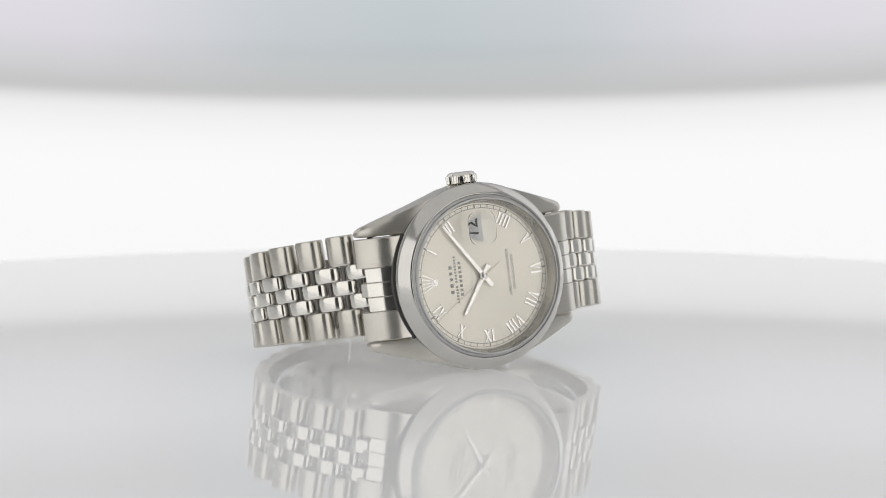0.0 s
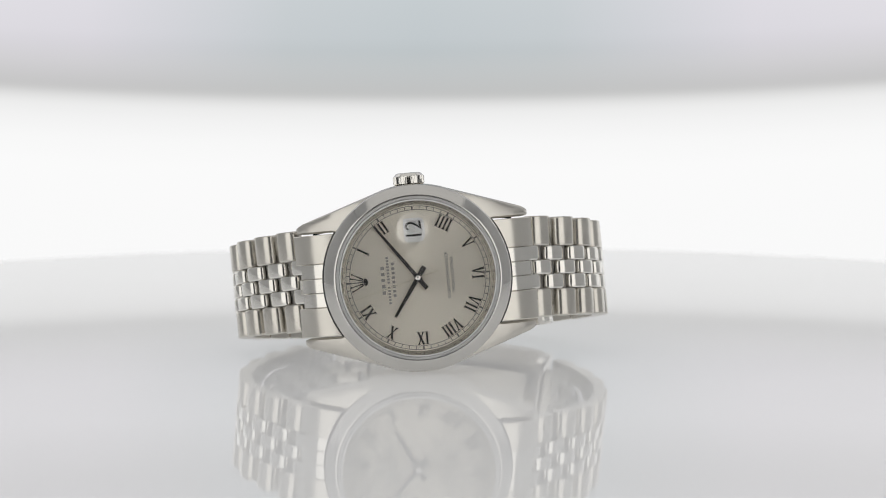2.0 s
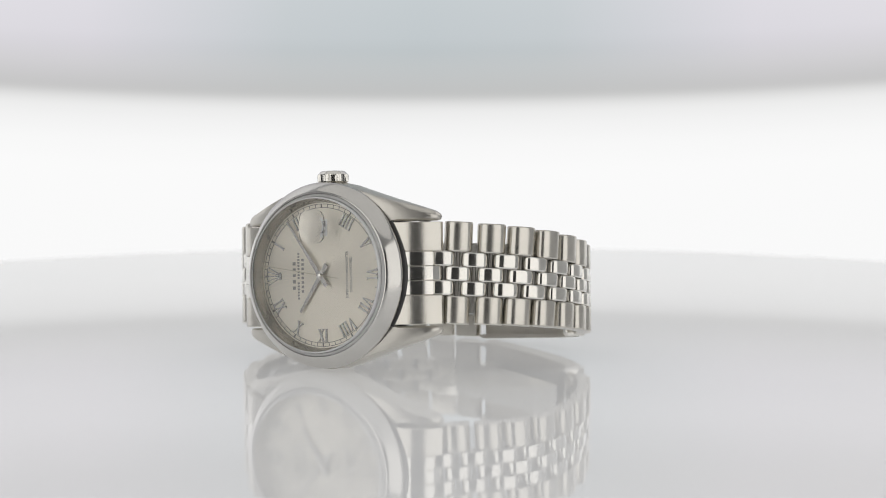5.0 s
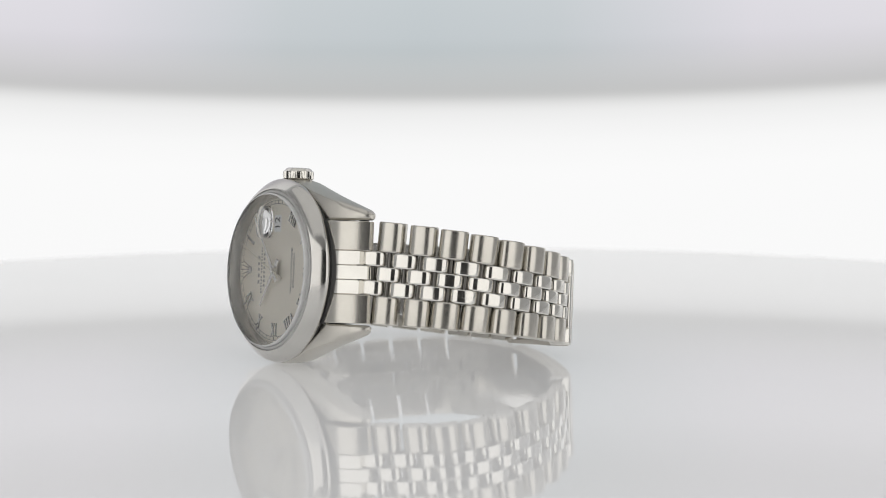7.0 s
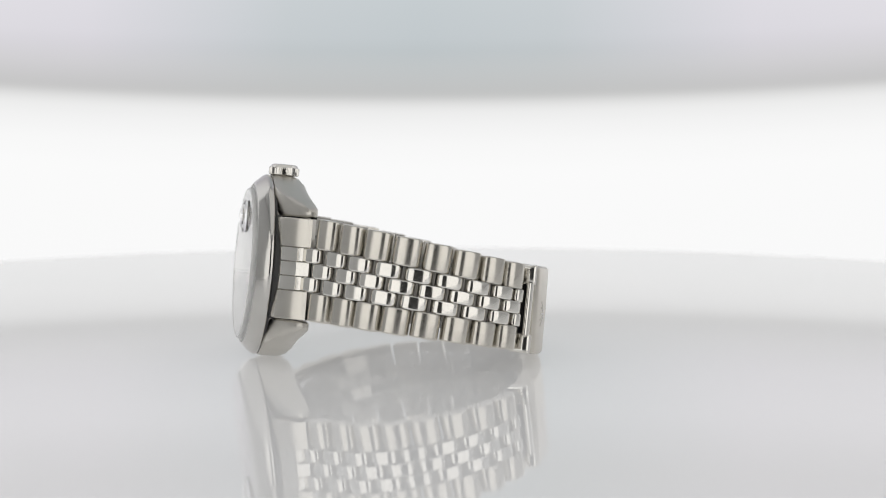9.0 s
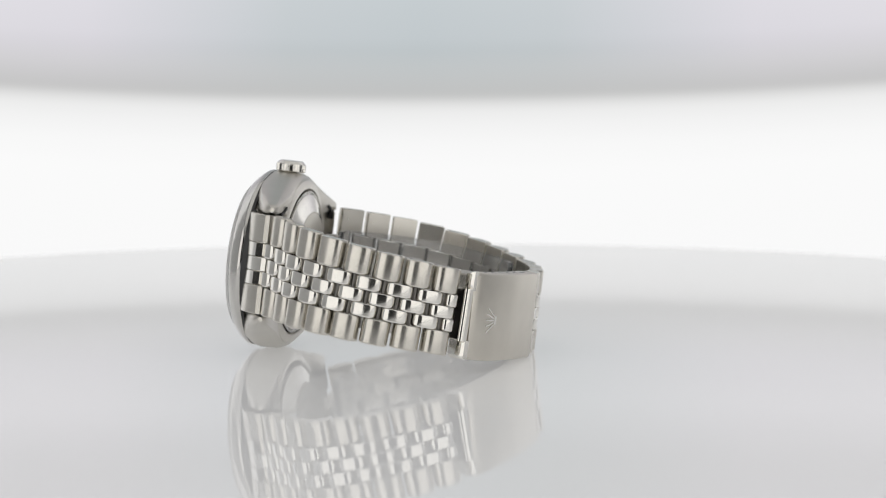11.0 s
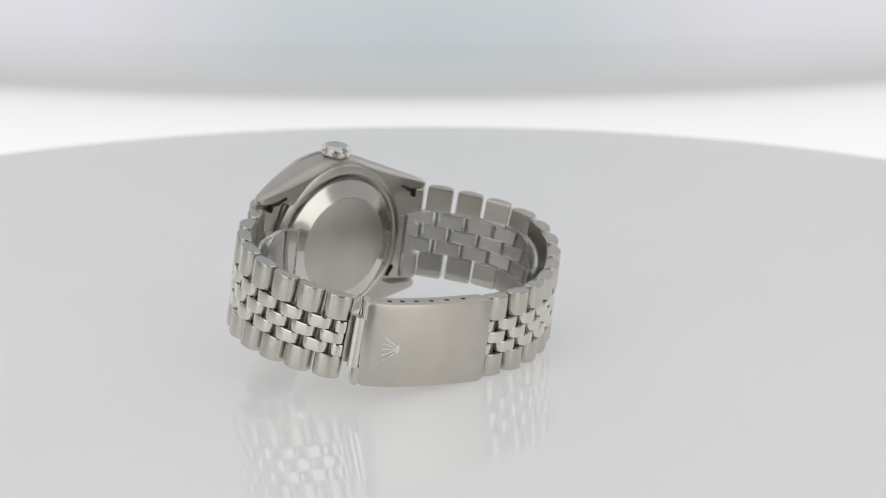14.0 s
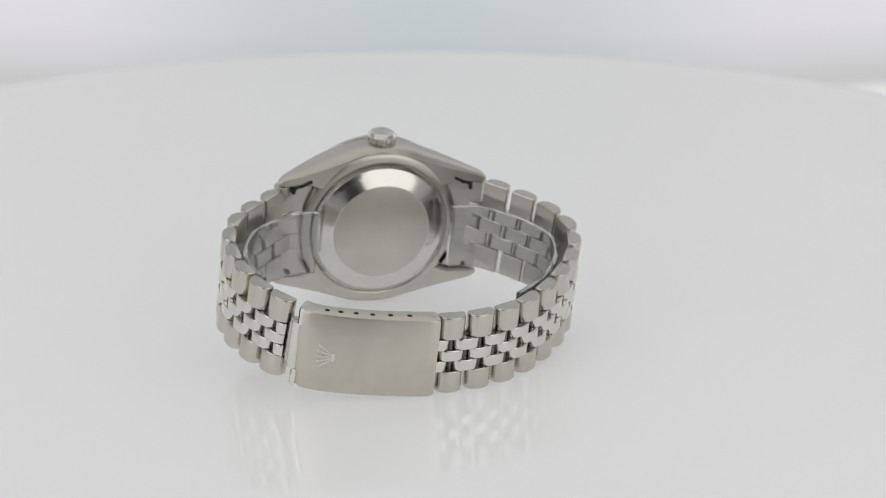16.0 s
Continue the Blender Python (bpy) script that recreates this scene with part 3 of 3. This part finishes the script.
# clasp
def clasp_cover():
    """A long shallow box that follows the bracelet's curve, with rounded long edges."""
    rings = []
    n = 24
    for i in range(n + 1):
        s = CLASP_B + (CLASP_A - CLASP_B) * i / n
        p, t, nn = along(s)
        if nn[1] > 0:
            nn = -nn
        d = 0.35 if i in (0, n) else 0.0
        c = sink(*p)
        prof = [(8.2 - d, -2.9), (8.25 - d, 0.25 - d), (8.05 - d, 0.6 - d), (7.6, 0.8 - d), (0, 0.87 - d), (-7.6, 0.8 - d), (-8.05 + d, 0.6 - d), (-8.25 + d, 0.25 - d), (-8.2 + d, -2.9), (-7.4, -2.9), (-7.4, -0.6), (7.4, -0.6), (7.4, -2.9)]
        rings.append([(c + x, p[0] + nn[0] * h, p[1] + nn[1] * h) for x, h in prof])
    return loft(rings)


clasp = part("clasp", mesh("clasp", *clasp_cover(), M_CLASP, 35), watch, "brushed steel folding clasp cover")


def clasp_pose(f, lift=0.0):
    s = CLASP_B + (CLASP_A - CLASP_B) * f
    m = link_pose(s)
    x, y, z = m.col[0].xyz.normalized(), m.col[1].xyz, m.col[2].xyz
    r = Matrix.Identity(4)
    for i in range(3):
        r[i][0], r[i][1], r[i][2], r[i][3] = x[i], y[i], z[i], m[i][3]
    return r @ Matrix.Translation((0, 0, (lift + 0.7) * MM))


# black discs stand for the shade in the holes; the end two are satin
for f in (0.08, 0.17, 0.28, 0.39, 0.51, 0.64, 0.78, 0.96):
    dark = f not in (0.08, 0.96)
    hole = mesh("adjustment_hole", *loft([[(x, 0.5 * math.cos(a), 0.5 * math.sin(a)) for a in [k * math.pi / 8 for k in range(16)]] for x in (7.9, 8.24 if dark else 8.3)]), M_BLACK if dark else M_SATIN, 30)
    part("adjustment_hole", hole, clasp, "", clasp_pose(f, -1.7) @ Matrix.Translation((0.02 * MM, 0, 0)))
part("clasp_emblem", mesh("clasp_emblem", *turned(emblem(0.05, 0.24, 1.3), math.pi), M_POLISH, 0), clasp, "small embossed fan-shaped emblem", clasp_pose(0.215) @ Matrix.Translation((-0.5 * MM, 0, 0)))


def cheek(q):
    """One side of the open end face of the clasp."""
    prof = ((-0.6, -4.3), (-0.85, -4.05), (-0.95, -2.2), (-0.85, -0.7), (-0.45, -0.2), (0.4, -0.06), (0.5, -4.3))
    return loft([[(q * x, y * k, z * (0.5 + 0.5 * k)) for y, z in prof] for x, k in ((4.7, 0.9), (4.85, 1.0), (7.5, 1.0), (7.95, 0.93), (8.2, 0.78))])


def crossbar(y0, y1, z0, z1):
    my, mz, r = (y0 + y1) / 2, (z0 + z1) / 2, 0.5
    return loft([[(x, my + (y1 - y0) * r * math.cos(a), mz + (z1 - z0) * r * math.sin(a)) for a in [k * math.pi / 6 for k in range(12)]] for x in (-4.9, 4.9)])


for q in (-1, 1):
    part("clasp_cheek", mesh("clasp_cheek", *cheek(q), M_POLISH, 35), clasp, "polished cheek of the clasp end", clasp_pose(0.0))
part("clasp_bar", mesh("clasp_bar", *crossbar(-0.95, 0.1, -4.3, -3.5), M_POLISH, 50), clasp, "polished bar of the clasp end", clasp_pose(0.0))
part("clasp_bar", mesh("clasp_bar", *crossbar(-1.9, 0.4, -1.5, -0.15), M_POLISH, 50), clasp, "polished lip of the clasp end", clasp_pose(0.0))
part("clasp_hinge", mesh("clasp_hinge", *loft([[(x, y, z) for y, z in ((-4.2, -3.2), (0.2, -3.6), (0.2, -2.9), (-0.9, -2.3), (-4.2, -2.3))] for x in (-4.6, 4.6)]), M_INNER, 30), clasp, "plain steel hinge plate behind the last links", clasp_pose(0.0))
# a black slab in place of the shaded opening
part("clasp_slot", mesh("clasp_slot", *loft([[(x, y, z) for y, z in ((-0.35, -3.8), (0.3, -3.8), (0.3, -0.9), (-0.35, -0.9))] for x in (-4.8, 4.8)]), M_BLACK, 0), clasp, "black slab for the shade in the slot", clasp_pose(0.0))
# black pieces for the shade in spring bar notches, holes and seams under the end links
for sy in (-1, 1):
    notch = join([bar(10.9, sy * 14.9, 10.2, sy * 16.6, 0.5, -9.74, -8.7), bar(10.1, sy * 16.4, 9.7, sy * 18.7, 0.62, -9.76, -8.7), bar(9.8, sy * 18.3, 8.3, sy * 18.6, 0.55, -9.72, -8.7)])
    part("spring_bar_notch", mesh("spring_bar_notch", *notch, M_BLACK, 0), watch, "black jagged strip for the shade in the spring bar notch")
    dot = prism([(-8.0 + 0.42 * math.cos(q), sy * 18.7 + 0.42 * math.sin(q)) for q in [j * math.pi / 6 for j in range(12)]], -9.72, -8.7)
    part("spring_bar_hole", mesh("spring_bar_hole", *dot, M_BLACK, 0), watch, "black round plug for the shade in the spring bar hole")
    part("end_link_seam", mesh("end_link_seam", *bar(-6.2, sy * 15.3, -8.3, sy * 13.9, 0.32, -9.5, -8.6), M_BLACK, 0), watch, "dark seam beside the case back")


def strip(s0, s1, off, thick, lo, hi, n=40):
    rings = []
    for i in range(n + 1):
        s = s0 + (s1 - s0) * i / n
        p, t, nn = along(s)
        if p[0] * nn[0] + (p[1] + 32) * nn[1] < 0:
            nn = -nn
        c = sink(*p)
        rings.append([(c + x, p[0] - nn[0] * h, p[1] - nn[1] * h) for x, h in ((lo, off), (hi, off), (hi, off + thick), (lo, off + thick))])
    return loft(rings)


part("clasp_blade", mesh("clasp_blade", *strip(CLASP_B + 3, CLASP_A + 11, 3.1, 0.6, -3.6, 3.6), M_POLISH, 30), clasp, "thin polished folding clasp blade")

# clear plastic cuff that keeps the bracelet's shape
cuff = tagged(new("display_cuff"), "clear plastic cuff inside the watch bracelet", "display support")
def cuff_wing(sy, s0, s1):
    """A bent strip that starts beside the case back and follows the bracelet's inside."""
    path = [(sy * y, z) for y, z in ((13.9, -12.6), (16.5, -12.5), (19.3, -12.9))]
    for i in range(24):
        p, t, nn = along(s0 + (s1 - s0) * i / 23)
        if p[0] * nn[0] + (p[1] + 32) * nn[1] < 0:
            nn = -nn
        path.append((p[0] - nn[0] * 4.3, p[1] - nn[1] * 4.3))
    rings = []
    for i, (y, z) in enumerate(path):
        y0, z0 = path[max(0, i - 1)]
        y1, z1 = path[min(len(path) - 1, i + 1)]
        d = math.hypot(y1 - y0, z1 - z0)
        ny, nz = -(z1 - z0) / d * sy, (y1 - y0) / d * sy
        c = sink(y, z) * 0.6
        rings.append([(c + x, y - ny * h, z - nz * h) for x, h in ((-7.2, 0.0), (-7.0, -0.06), (5.8, -0.06), (6.0, 0.0), (6.0, 0.8), (5.8, 0.95), (-7.0, 0.95), (-7.2, 0.8))])
    return loft(rings)


for sy, s0, s1 in ((-1, 8.0, CLASP_B - 14), (1, LENGTH - 8.0, CLASP_A + 22)):
    part("cuff_wing", mesh("cuff_wing", *cuff_wing(sy, s0, s1), M_CLEAR, 40), cuff)


# ---- what moves ----
# degrees by which the plate tilts towards the camera, and by which it has turned
TILTS = [(0.0, 0.0), (10.4, 0.0), (10.7, 0.05), (11.0, 0.3), (11.3, 1.3), (11.5, 1.97), (12.0, 3.41), (12.5, 4.85), (13.0, 6.29), (14.0, 9.2), (15.0, 12.12), (16.0, 15.03)]
SPINS = [(0.0, 0.0), (1.0, -11.75), (2.0, -23.49), (3.0, -35.2), (4.2, -49.36), (6.3, -74.35), (7.0, -82.69), (8.0, -94.52), (9.2, -108.64), (11.3, -133.51), (12.0, -141.84), (13.0, -153.65), (14.0, -165.45), (15.0, -177.3), (16.0, -189.23)]
PIVOT = Vector((0, 0.00144, 0.01580))
HINGE = Matrix.Rotation(0.0036, 4, "Z")


def stage(t):
    tilt = np.interp(t, *zip(*TILTS))
    spin = np.interp(t, *zip(*SPINS))
    return Matrix.Translation(PIVOT) @ HINGE @ Matrix.Rotation(radians(tilt), 4, "X") @ HINGE.inverted() @ Matrix.Translation(-PIVOT) @ Matrix.Rotation(radians(spin), 4, "Z")


def motions():
    times = [k * 0.25 for k in range(65)]
    walk(table, [(t, stage(t) @ Matrix.Translation((0, 0, TOP * MM))) for t in times])
    walk(watch, [(t, stage(t) @ BASE) for t in times])
    walk(cuff, [(t, stage(t) @ BASE) for t in times])
    sweep = [(0.0, 326), (2.0, 345), (3.5, 358), (7.0, 383), (11.0, 415), (16.0, 455)]
    walk(second, [(t, hand_pose(a)) for t, a in sweep])


motions()
